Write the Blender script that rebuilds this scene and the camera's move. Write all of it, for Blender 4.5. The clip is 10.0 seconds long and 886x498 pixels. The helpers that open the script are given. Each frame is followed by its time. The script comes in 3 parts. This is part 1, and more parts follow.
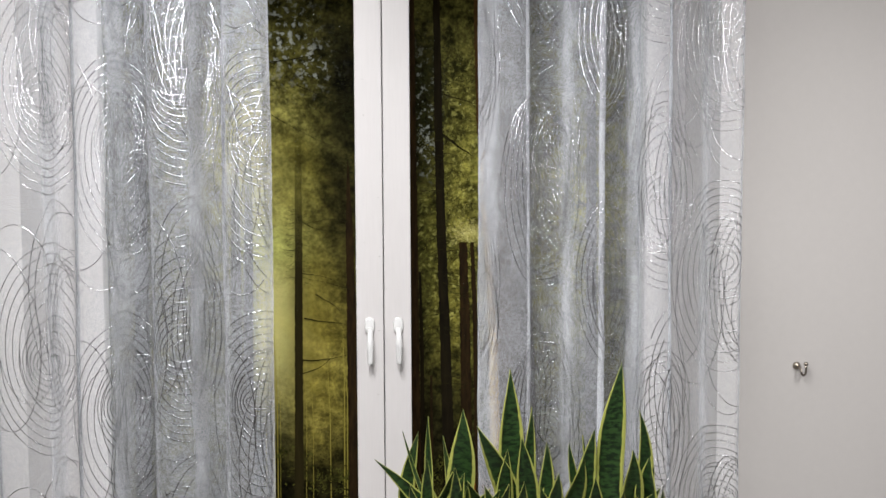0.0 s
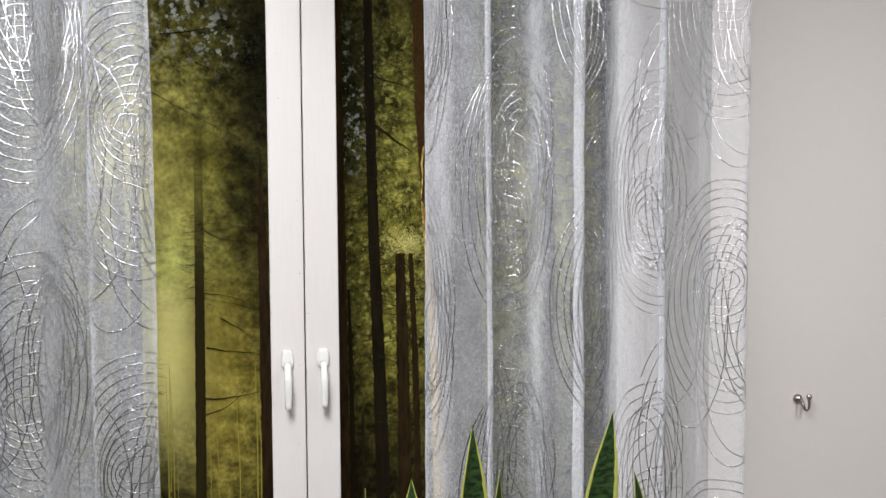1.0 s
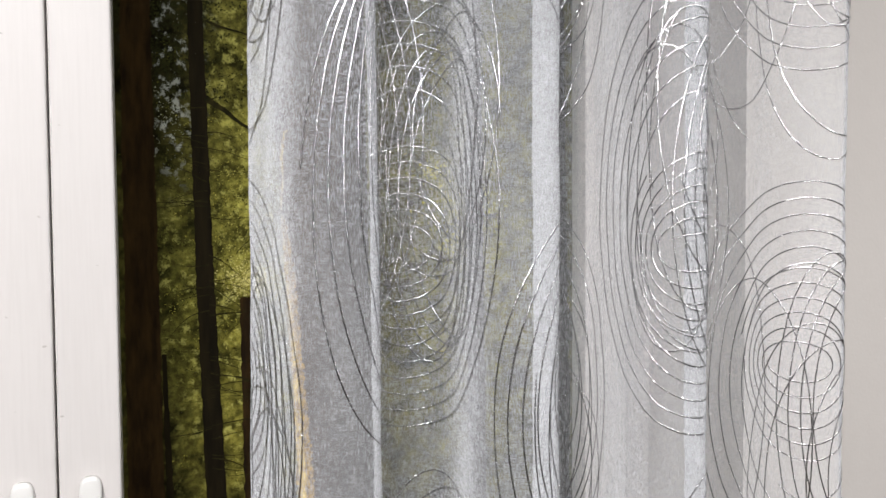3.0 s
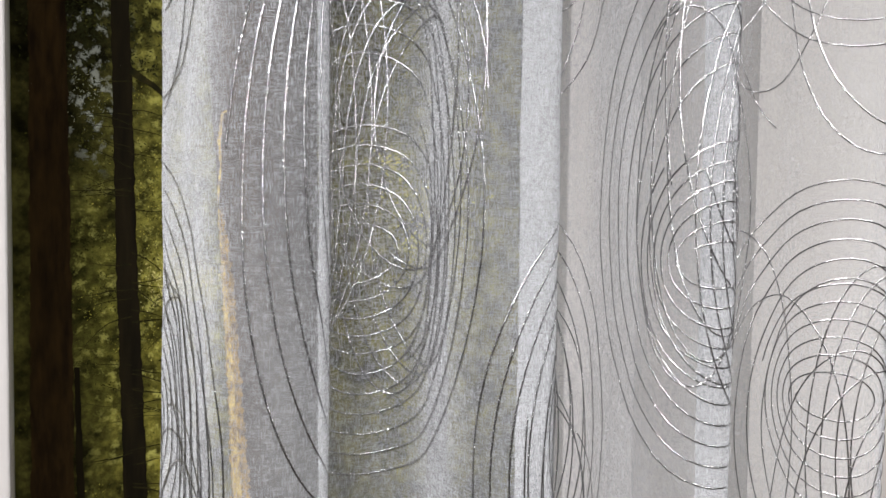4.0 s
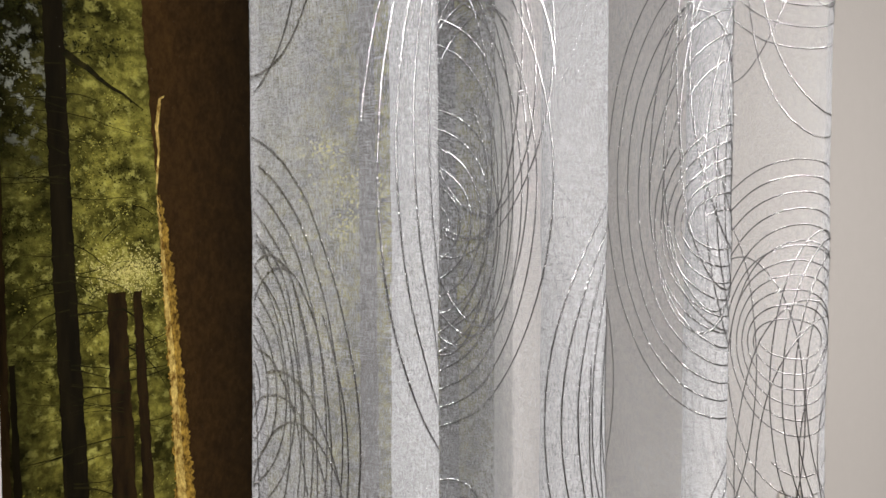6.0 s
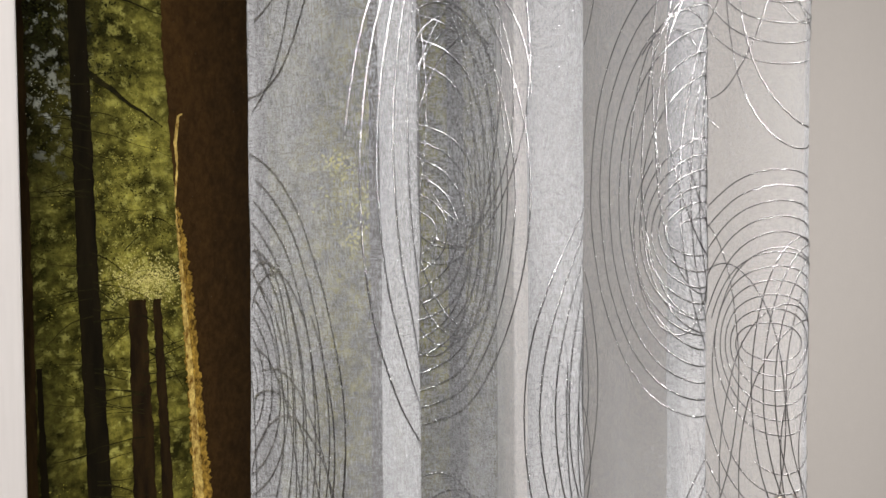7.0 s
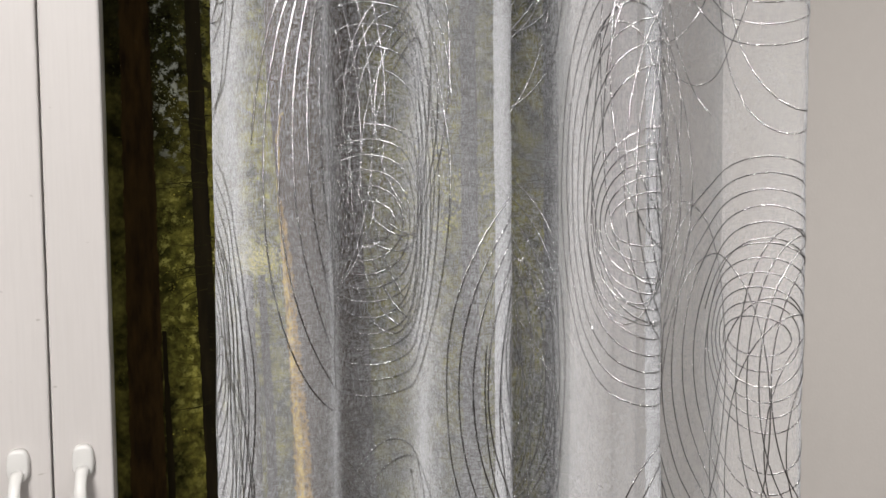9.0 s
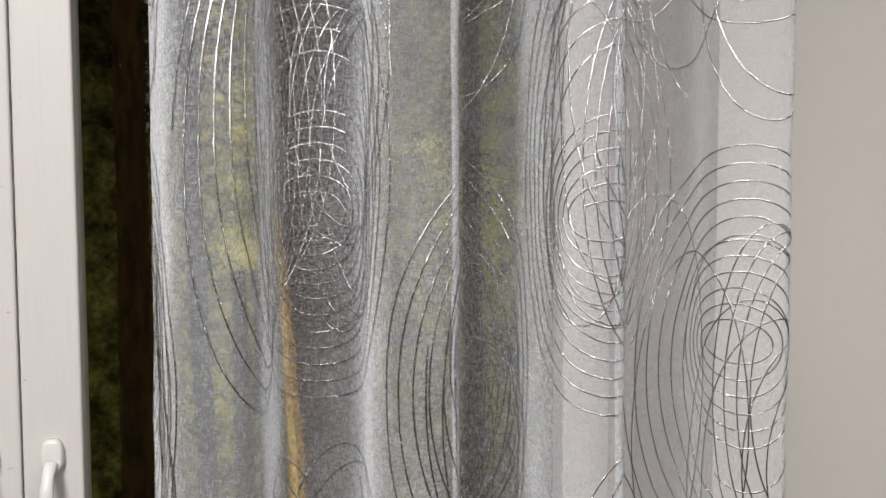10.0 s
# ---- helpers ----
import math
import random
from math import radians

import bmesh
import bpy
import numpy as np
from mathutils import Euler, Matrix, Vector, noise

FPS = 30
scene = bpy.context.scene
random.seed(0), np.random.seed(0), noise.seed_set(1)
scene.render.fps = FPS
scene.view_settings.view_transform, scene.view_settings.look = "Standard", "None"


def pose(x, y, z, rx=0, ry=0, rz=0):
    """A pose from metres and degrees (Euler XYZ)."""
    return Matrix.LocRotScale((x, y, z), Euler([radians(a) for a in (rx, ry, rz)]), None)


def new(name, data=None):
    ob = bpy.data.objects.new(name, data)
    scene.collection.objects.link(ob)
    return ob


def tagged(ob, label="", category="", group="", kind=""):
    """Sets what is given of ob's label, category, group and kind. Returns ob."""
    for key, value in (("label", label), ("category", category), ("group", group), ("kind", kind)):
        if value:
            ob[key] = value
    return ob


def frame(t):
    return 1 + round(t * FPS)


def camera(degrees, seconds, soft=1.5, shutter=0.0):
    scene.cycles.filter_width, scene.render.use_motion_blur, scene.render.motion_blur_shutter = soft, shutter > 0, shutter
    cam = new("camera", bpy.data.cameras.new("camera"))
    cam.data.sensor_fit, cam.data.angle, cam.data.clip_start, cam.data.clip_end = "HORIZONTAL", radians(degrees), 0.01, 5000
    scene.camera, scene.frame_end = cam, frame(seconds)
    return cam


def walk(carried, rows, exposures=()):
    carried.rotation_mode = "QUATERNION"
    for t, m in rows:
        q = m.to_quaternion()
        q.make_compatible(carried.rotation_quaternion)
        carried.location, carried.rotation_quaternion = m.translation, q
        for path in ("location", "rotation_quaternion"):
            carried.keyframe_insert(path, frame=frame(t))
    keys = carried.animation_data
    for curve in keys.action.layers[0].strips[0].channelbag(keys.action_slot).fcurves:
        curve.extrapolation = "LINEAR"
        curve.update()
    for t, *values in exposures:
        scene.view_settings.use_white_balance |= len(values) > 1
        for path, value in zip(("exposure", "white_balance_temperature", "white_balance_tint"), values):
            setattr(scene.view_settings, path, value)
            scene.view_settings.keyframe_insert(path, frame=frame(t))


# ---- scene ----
cam = camera(56.5, 10.0)
METRES, EYE, TILT, LEAN, TURN = 2.55, 1.45, 0.0, 0.0, -6.3
ROWS = [
    (0.0, 0.0, 0.0, 0.0, -0.01, -3.01, 0.28),
    (0.5, -0.0226, 0.1008, 0.0071, -3.26, -2.71, 1.44),
    (1.0, -0.0141, 0.1967, 0.0032, -5.45, -2.91, 0.35),
    (1.5, 0.0243, 0.2972, 0.0106, -4.94, -2.58, -1.17),
    (2.0, 0.0426, 0.3814, 0.0067, -6.94, -2.59, -0.68),
    (2.5, 0.0444, 0.4752, 0.0101, -10.26, -2.43, 0.29),
    (4.0, 0.0606, 0.6259, 0.0118, -14.98, -2.7, -0.75),
    (4.5, 0.0185, 0.6408, 0.0109, -21.59, -2.72, 0.61),
    (5.0, -0.0144, 0.6429, 0.0059, -26.08, -2.68, 0.58),
    (5.5, -0.0442, 0.6392, 0.0027, -28.75, -2.92, -0.01),
    (7.0, -0.0387, 0.6055, 0.0014, -26.66, -2.04, 0.36),
    (7.5, -0.002, 0.5826, 0.0029, -20.99, -2.17, 0.36),
    (8.0, 0.0362, 0.5583, 0.0037, -15.76, -2.65, 0.34),
    (8.5, 0.0635, 0.5394, 0.0039, -11.45, -3.04, 0.23),
    (9.0, 0.0858, 0.5305, 0.0053, -9.06, -3.28, 0.49),
    (9.5, 0.1081, 0.5374, 0.0043, -7.37, -3.03, 0.86),
    (10.0, 0.1396, 0.5488, 0.0015, -4.93, -3.33, 0.18),
]
walk(cam, [(t, pose(0, 0, EYE, TILT, LEAN, TURN) @ pose(METRES * x, METRES * y, METRES * z, 90 + pitch, roll, yaw)) for t, x, y, z, yaw, pitch, roll in ROWS],
     exposures=[(0.0, 0.11, 6260, 10), (2.5, 0.19, 6380, 10.5), (4.0, 0.05, 6400, 10.5), (5.5, 0.02, 6640, 11), (7.5, -0.08, 6620, 10.5), (10.0, -0.16, 6600, 10.5)])

# ---- light ----
world = bpy.data.worlds.new("room_world")
scene.world = world
world.use_nodes = True
world.node_tree.nodes["Background"].inputs[0].default_value = (0.05, 0.05, 0.055, 1)
world.node_tree.nodes["Background"].inputs[1].default_value = 0.3


def ceiling_lamp(x, y, sx, sy, watts, colour=(1.0, 0.98, 0.962)):
    data = bpy.data.lights.new("ceiling_lamp", "AREA")
    data.shape, data.size, data.size_y, data.energy, data.color = "RECTANGLE", sx, sy, watts, colour
    ob = new("ceiling_lamp", data)
    ob.matrix_world = pose(x, y, CEIL - 0.04)
    return ob


CEIL = 2.62
ceiling_lamp(-0.25, 0.80, 0.5, 1.6, 102)
ceiling_lamp(1.75, 0.55, 0.4, 1.6, 52)
for lx, ly in ((-3.2, -1.2), (-1.2, -3.2), (1.0, -2.8), (3.2, -2.2)):
    ceiling_lamp(lx, ly, 0.9, 2.2, 30)


# ---- materials ----
class Nodes:
    """A small builder for node materials."""

    def __init__(self, name):
        self.mat = bpy.data.materials.new(name)
        self.mat.use_nodes = True
        self.t = self.mat.node_tree
        self.bsdf = self.t.nodes["Principled BSDF"]
        self.out = self.t.nodes["Material Output"]

    def add(self, kind, **inputs):
        n = self.t.nodes.new(kind)
        for key, v in inputs.items():
            self.put(n, key.replace("_", " "), v)
        return n

    def put(self, n, key, v):
        sock = n.inputs[key]
        if hasattr(v, "is_linked"):
            self.t.links.new(v, sock)
        else:
            sock.default_value = v

    def coords(self, which="Object", scale=(1, 1, 1)):
        c = self.add("ShaderNodeTexCoord")
        m = self.add("ShaderNodeMapping", Scale=scale)
        self.t.links.new(c.outputs[which], m.inputs["Vector"])
        return m.outputs[0]

    def noise(self, vec, scale, detail=4.0, rough=0.55):
        return self.add("ShaderNodeTexNoise", Vector=vec, Scale=scale, Detail=detail, Roughness=rough).outputs["Fac"]

    def ramp(self, fac, *stops):
        n = self.add("ShaderNodeValToRGB", Fac=fac)
        el = n.color_ramp.elements
        while len(el) < len(stops):
            el.new(0.5)
        for e, (p, c) in zip(el, stops):
            e.position = p
            e.color = (*c, 1) if len(c) == 3 else c
        return n.outputs["Color"]

    def mix(self, fac, a, b, how="MIX"):
        n = self.t.nodes.new("ShaderNodeMix")
        n.data_type, n.blend_type = "RGBA", how
        for i, v in ((0, fac), (6, a), (7, b)):
            if hasattr(v, "is_linked"):
                self.t.links.new(v, n.inputs[i])
            elif i:
                n.inputs[i].default_value = (*v, 1) if len(v) == 3 else v
            else:
                n.inputs[i].default_value = v
        return n.outputs[2]

    def math(self, op, a, b=0.0, c=0.0):
        n = self.t.nodes.new("ShaderNodeMath")
        n.operation = op
        for i, v in enumerate((a, b, c)):
            if hasattr(v, "is_linked"):
                self.t.links.new(v, n.inputs[i])
            else:
                n.inputs[i].default_value = v
        return n.outputs[0]

    def bump(self, height, strength=0.2, distance=0.002):
        b = self.add("ShaderNodeBump", Height=height, Strength=strength, Distance=distance)
        self.t.links.new(b.outputs[0], self.bsdf.inputs["Normal"])

    def finish(self, colour=None, rough=0.5, metal=0.0, spec=0.5, glow=0.0):
        if colour is not None:
            self.put(self.bsdf, "Base Color", (*colour, 1) if isinstance(colour, tuple) else colour)
        # emission in the surface's own colour, used to brighten the print
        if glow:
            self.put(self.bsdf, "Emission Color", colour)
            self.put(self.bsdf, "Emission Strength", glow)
        self.put(self.bsdf, "Roughness", rough)
        self.put(self.bsdf, "Metallic", metal)
        self.put(self.bsdf, "Specular IOR Level", spec)
        return self.mat


def plaster(name, a, b):
    n = Nodes(name)
    v = n.coords()
    c = n.mix(n.noise(v, 1.7, 3), a, b)
    c = n.mix(n.math("MULTIPLY", n.noise(v, 38, 5), 0.35), c, tuple(k * 0.86 for k in b))
    n.bump(n.noise(v, 160, 4), 0.25, 0.0012)
    return n.finish(c, 0.75, 0, 0.3)


def painted_wood(name):
    n = Nodes(name)
    v = n.coords("Object", (1, 1, 0.045))
    g = n.noise(v, 190, 5, 0.65)
    c = n.mix(n.noise(n.coords(), 5, 3), (0.675, 0.643, 0.626), (0.635, 0.603, 0.587))
    c = n.mix(n.math("MULTIPLY", n.ramp(g, (0.42, (0, 0, 0)), (0.7, (1, 1, 1))), 0.12), c, (0.45, 0.42, 0.40))
    nick = n.ramp(n.noise(n.coords("Object", (1, 1, 2.5)), 26, 2, 0.5), (0.735, (0, 0, 0)), (0.76, (1, 1, 1)))
    c = n.mix(n.math("MULTIPLY", nick, 0.6), c, (0.36, 0.33, 0.30))
    n.bump(g, 0.12, 0.0008)
    return n.finish(c, 0.42, 0, 0.45)


def floor_wood():
    n = Nodes("floor_wood")
    v = n.coords("Object", (1, 0.08, 1))
    c = n.ramp(n.noise(v, 18, 6), (0.3, (0.016, 0.013, 0.010)), (0.7, (0.045, 0.036, 0.028)))
    return n.finish(c, 0.5)


def voile():
    """Sheer woven cloth: threads that scatter and pass light, with open gaps between them."""
    n = Nodes("voile")
    uv = n.add("ShaderNodeTexCoord").outputs["UV"]

    def thread(scale):
        m = n.add("ShaderNodeMapping", Vector=uv, Scale=scale)
        return n.noise(m.outputs[0], 1.0, 3.0, 0.6)

    warp, weft = thread((1800, 110, 1)), thread((110, 1800, 1))
    slub = thread((900, 50, 1))
    slub2 = thread((50, 900, 1))
    big = thread((9, 5, 1))
    w = n.math("ADD", n.math("MAXIMUM", warp, weft), n.math("MULTIPLY", n.math("ADD", slub, slub2), 0.20))
    w = n.math("ADD", w, n.math("MULTIPLY", big, 0.22))
    cover = n.add("ShaderNodeMapRange", Value=w, From_Min=0.72, From_Max=1.03, To_Min=COVER[0], To_Max=COVER[1]).outputs[0]
    tint = n.mix(big, (0.91, 0.925, 0.955), (0.87, 0.885, 0.915))
    dif = n.add("ShaderNodeBsdfDiffuse", Color=tint, Roughness=0.6)
    tra = n.add("ShaderNodeBsdfTranslucent", Color=tint)
    thr = n.add("ShaderNodeMixShader", Fac=0.16)
    n.t.links.new(dif.outputs[0], thr.inputs[1])
    n.t.links.new(tra.outputs[0], thr.inputs[2])
    gap = n.add("ShaderNodeBsdfTransparent", Color=(1, 1, 1, 1))
    mix = n.add("ShaderNodeMixShader", Fac=cover)
    n.t.links.new(gap.outputs[0], mix.inputs[1])
    n.t.links.new(thr.outputs[0], mix.inputs[2])
    n.t.links.new(mix.outputs[0], n.out.inputs["Surface"])
    return n.mat


COVER = (0.11, 0.40)


def foil():
    n = Nodes("silver_foil")
    v = n.coords()
    g = n.noise(v, 620, 2, 0.7)
    n.bump(g, 0.7, 0.0010)
    r = n.add("ShaderNodeMapRange", Value=n.noise(v, 90, 3), To_Min=0.08, To_Max=0.22).outputs[0]
    # Bright and dark specks in the colour imitate sparkle and dark reflections.
    c = n.mix(n.noise(v, 240, 2), (0.92, 0.92, 0.93), (0.22, 0.22, 0.23))
    return n.finish(c, r, 1.0)


def glass():
    n = Nodes("window_glass")
    gap = n.add("ShaderNodeBsdfTransparent", Color=(0.97, 0.985, 0.975, 1))
    glo = n.add("ShaderNodeBsdfGlossy", Color=(1, 1, 1, 1), Roughness=0.02)
    fr = n.add("ShaderNodeFresnel", IOR=1.015)
    mix = n.add("ShaderNodeMixShader", Fac=fr.outputs[0])
    n.t.links.new(gap.outputs[0], mix.inputs[1])
    n.t.links.new(glo.outputs[0], mix.inputs[2])
    n.t.links.new(mix.outputs[0], n.out.inputs["Surface"])
    return n.mat


def plain(name, colour, rough=0.4, metal=0.0, vary=0.12, scale=40, spec=0.5):
    n = Nodes(name)
    v = n.coords()
    c = n.mix(n.noise(v, scale, 4), colour, tuple(k * (1 - vary) for k in colour))
    n.bump(n.noise(v, scale * 6, 3), 0.08, 0.0008)
    return n.finish(c, rough, metal, spec)


def leaf_material():
    n = Nodes("snake_plant_leaf")
    uv = n.add("ShaderNodeTexCoord").outputs["UV"]
    sep = n.add("ShaderNodeSeparateXYZ", Vector=uv)
    rnd = n.add("ShaderNodeObjectInfo").outputs["Random"]
    shift = n.add("ShaderNodeCombineXYZ", X=rnd, Y=n.math("MULTIPLY", rnd, 7.0), Z=0.0)
    moved = n.add("ShaderNodeVectorMath", )
    moved.operation = "ADD"
    n.t.links.new(uv, moved.inputs[0])
    n.t.links.new(shift.outputs[0], moved.inputs[1])
    m = n.add("ShaderNodeMapping", Vector=moved.outputs[0], Scale=(1.6, 30, 1))
    bands = n.ramp(n.noise(m.outputs[0], 1.6, 4, 0.6), (0.43, (0, 0, 0)), (0.56, (1, 1, 1)))
    green = n.mix(bands, (0.005, 0.013, 0.004), (0.022, 0.050, 0.013))
    edge = n.math("ABSOLUTE", n.math("SUBTRACT", sep.outputs["X"], 0.5))
    m2 = n.add("ShaderNodeMapping", Vector=moved.outputs[0], Scale=(1, 9, 1))
    edge = n.math("ADD", edge, n.math("MULTIPLY", n.math("SUBTRACT", n.noise(m2.outputs[0], 2.0, 3), 0.5), 0.10))
    rim = n.ramp(edge, (0.370, (0, 0, 0)), (0.400, (1, 1, 1)))
    yellow = n.mix(n.noise(m2.outputs[0], 5.0, 3), (0.40, 0.38, 0.09), (0.22, 0.26, 0.055))
    return n.finish(n.mix(rim, green, yellow), 0.34, 0, 0.5)


WALL = plaster("wall_plaster", (0.57, 0.538, 0.510), (0.535, 0.503, 0.475))
CEILING = plaster("ceiling_plaster", (0.78, 0.77, 0.75), (0.73, 0.72, 0.70))
# Unseen walls, darkened so the foil mirrors less and bounce light drops.
FAR_WALL = plaster("unseen_dark_wall", (0.085, 0.082, 0.08), (0.06, 0.058, 0.056))
RECESS = plaster("recess_plaster", (0.55, 0.52, 0.48), (0.48, 0.45, 0.42))
WOOD = painted_wood("white_painted_wood")
FLOOR = floor_wood()
VOILE, FOIL, GLASS = voile(), foil(), glass()
PLASTIC = plain("white_plastic", (0.74, 0.73, 0.71), 0.3, 0, 0.04)
BRASS = plain("brushed_nickel", (0.42, 0.37, 0.31), 0.28, 1.0, 0.3, 120)
RUBBER = plain("dark_seal", (0.02, 0.02, 0.02), 0.7)
CLAY = plain("grey_planter", (0.16, 0.15, 0.14), 0.7)
SOIL = plain("soil", (0.03, 0.022, 0.015), 0.95)
LEAF = leaf_material()


# ---- mesh helpers ----
def mesh_from(name, verts, faces, mat, uvs=None, smooth=False):
    me = bpy.data.meshes.new(name)
    me.from_pydata(verts, [], faces)
    if uvs is not None:
        layer = me.uv_layers.new(name="UVMap")
        idx = np.empty(len(me.loops), dtype=np.int32)
        me.loops.foreach_get("vertex_index", idx)
        layer.data.foreach_set("uv", np.asarray(uvs, dtype=np.float32)[idx].ravel())
    if smooth:
        me.polygons.foreach_set("use_smooth", [True] * len(me.polygons))
    me.materials.append(mat)
    me.update()
    return me


def part(name, bm, material, parent=None, label=""):
    me = bpy.data.meshes.new(name)
    bm.to_mesh(me)
    bm.free()
    me.materials.append(material)
    ob = new(name, me)
    ob.parent = parent
    return tagged(ob, label)


def mesh_part(name, me, parent=None, label="", kind=""):
    ob = new(name, me)
    ob.parent = parent
    return tagged(ob, label, kind=kind)


def box(x0, x1, y0, y1, z0, z1, bevel=0.0, segments=2):
    bm = bmesh.new()
    bmesh.ops.create_cube(bm, size=1.0)
    for v in bm.verts:
        v.co = ((x0 + x1) / 2 + v.co.x * (x1 - x0), (y0 + y1) / 2 + v.co.y * (y1 - y0), (z0 + z1) / 2 + v.co.z * (z1 - z0))
    if bevel:
        bmesh.ops.bevel(bm, geom=bm.edges[:], offset=bevel, segments=segments, affect="EDGES", profile=0.6)
    return bm


def merge(*parts_bm):
    out = bmesh.new()
    for b in parts_bm:
        tmp = bpy.data.meshes.new("tmp")
        b.to_mesh(tmp)
        b.free()
        out.from_mesh(tmp)
        bpy.data.meshes.remove(tmp)
    return out


def sweep(points, radii, sides=14, flat=1.0):
    """A tube along points, with a radius at each, closed at both ends."""
    bm = bmesh.new()
    pts = [Vector(p) for p in points]
    rings = []
    for i, p in enumerate(pts):
        d = (pts[min(i + 1, len(pts) - 1)] - pts[max(i - 1, 0)]).normalized()
        side = d.cross(Vector((1, 0, 0)))
        side = side.normalized() if side.length > 1e-3 else Vector((0, 1, 0))
        up = side.cross(d)
        rings.append([bm.verts.new(p + radii[i] * (math.cos(a) * up + flat * math.sin(a) * side)) for a in (2 * math.pi * k / sides for k in range(sides))])
    for a, b in zip(rings, rings[1:]):
        for k in range(sides):
            f = bm.faces.new((a[k], a[(k + 1) % sides], b[(k + 1) % sides], b[k]))
            f.smooth = True
    bm.faces.new(rings[0][::-1])
    bm.faces.new(rings[-1])
    bmesh.ops.recalc_face_normals(bm, faces=bm.faces[:])
    return bm


# ---- structure ----
Y_WALL, Y_SASH, Y_PRINT = 2.475, 2.738, 3.12
OPEN_X0, OPEN_X1, OPEN_Z0, OPEN_Z1 = -0.94, 1.145, 0.26, 2.36
X0, X1, Y0 = -4.6, 4.4, -5.0


def structure(name, bm, mat, label, category):
    ob = part(name, bm, mat)
    return tagged(ob, label, category, kind="structure")


structure("floor", box(X0 - 0.1, X1 + 0.1, Y0 - 0.1, 3.3, -0.1, 0), FLOOR, "dark wooden floor of the showroom", "floor")
structure("ceiling", box(X0 - 0.1, X1 + 0.1, Y0 - 0.1, 3.3, CEIL, CEIL + 0.1), CEILING, "plain white plaster ceiling of the room", "ceiling")
structure("wall_north", merge(box(X0, OPEN_X0, Y_WALL, 2.86, 0, CEIL), box(OPEN_X1, X1, Y_WALL, 2.86, 0, CEIL),
                              box(OPEN_X0, OPEN_X1, Y_WALL, 2.86, 0, OPEN_Z0), box(OPEN_X0, OPEN_X1, Y_WALL, 2.86, OPEN_Z1, CEIL)),
          WALL, "warm white plastered wall with a window recess", "wall")
# South, west and east walls are unseen, added to close the room.
structure("wall_south", box(X0, X1, Y0 - 0.1, Y0, 0, CEIL), FAR_WALL, "unseen plain back wall, darkened to dim reflections", "wall")
structure("wall_west", box(X0 - 0.1, X0, Y0, 3.3, 0, CEIL), FAR_WALL, "unseen plain side wall, darkened to dim reflections", "wall")
structure("wall_east", box(X1, X1 + 0.1, Y0, 3.3, 0, CEIL), FAR_WALL, "unseen plain side wall, darkened to dim reflections", "wall")
structure("wall_recess", merge(box(X0, X1, 3.16, 3.26, 0, CEIL)), RECESS, "plain back wall behind the window", "wall")

# ---- window ----
window = tagged(new("window_1"), "white painted wooden window with two closed casements", "window", kind="structure")
window.location = (0.103, Y_SASH, OPEN_Z0)
WX, WZ = 0.103, OPEN_Z0


def rel(bm):
    bmesh.ops.translate(bm, verts=bm.verts[:], vec=(-WX, -Y_SASH, -WZ))
    return bm


GLASS_L, GLASS_R = -0.794, 1.000
Z_LO, Z_HI = OPEN_Z0 + 0.14, OPEN_Z1 - 0.14
part("frame_side", rel(box(OPEN_X0, GLASS_L - 0.09, Y_SASH + 0.012, 2.81, OPEN_Z0, OPEN_Z1, 0.004)), WOOD, window)
part("frame_side", rel(box(GLASS_R + 0.09, OPEN_X1, Y_SASH + 0.012, 2.81, OPEN_Z0, OPEN_Z1, 0.004)), WOOD, window)
part("frame_head", rel(box(GLASS_L - 0.09, GLASS_R + 0.09, Y_SASH + 0.012, 2.81, OPEN_Z1 - 0.05, OPEN_Z1, 0.004)), WOOD, window)
part("frame_foot", rel(box(GLASS_L - 0.09, GLASS_R + 0.09, Y_SASH + 0.012, 2.81, OPEN_Z0, OPEN_Z0 + 0.05, 0.004)), WOOD, window)
part("seal", rel(box(0.098, 0.108, Y_SASH + 0.02, Y_SASH + 0.05, OPEN_Z0 + 0.055, OPEN_Z1 - 0.055)), RUBBER, window, "dark gap between the two casements")


def rounded_plate(hw, hh, depth):
    """An upright plate of rounded outline, standing out towards the room, with a softened rim."""
    bm = bmesh.new()
    rings = []
    for scale, y in ((1.0, 0.0), (1.0, -0.55 * depth), (0.97, -0.78 * depth), (0.90, -0.93 * depth), (0.78, -depth)):
        ring = []
        for k in range(32):
            a = 2 * math.pi * k / 32
            ca, sa = math.cos(a), math.sin(a)
            r = (abs(ca) ** 3 + abs(sa) ** 3) ** (-1 / 3)
            ring.append(bm.verts.new((scale * hw * r * ca, y, scale * hh * r * sa)))
        rings.append(ring)
    for p, q in zip(rings, rings[1:]):
        for k in range(32):
            bm.faces.new((p[k], p[(k + 1) % 32], q[(k + 1) % 32], q[k])).smooth = True
    bm.faces.new(rings[-1]).smooth = True
    bm.faces.new(rings[0][::-1])
    bmesh.ops.recalc_face_normals(bm, faces=bm.faces[:])
    return bm


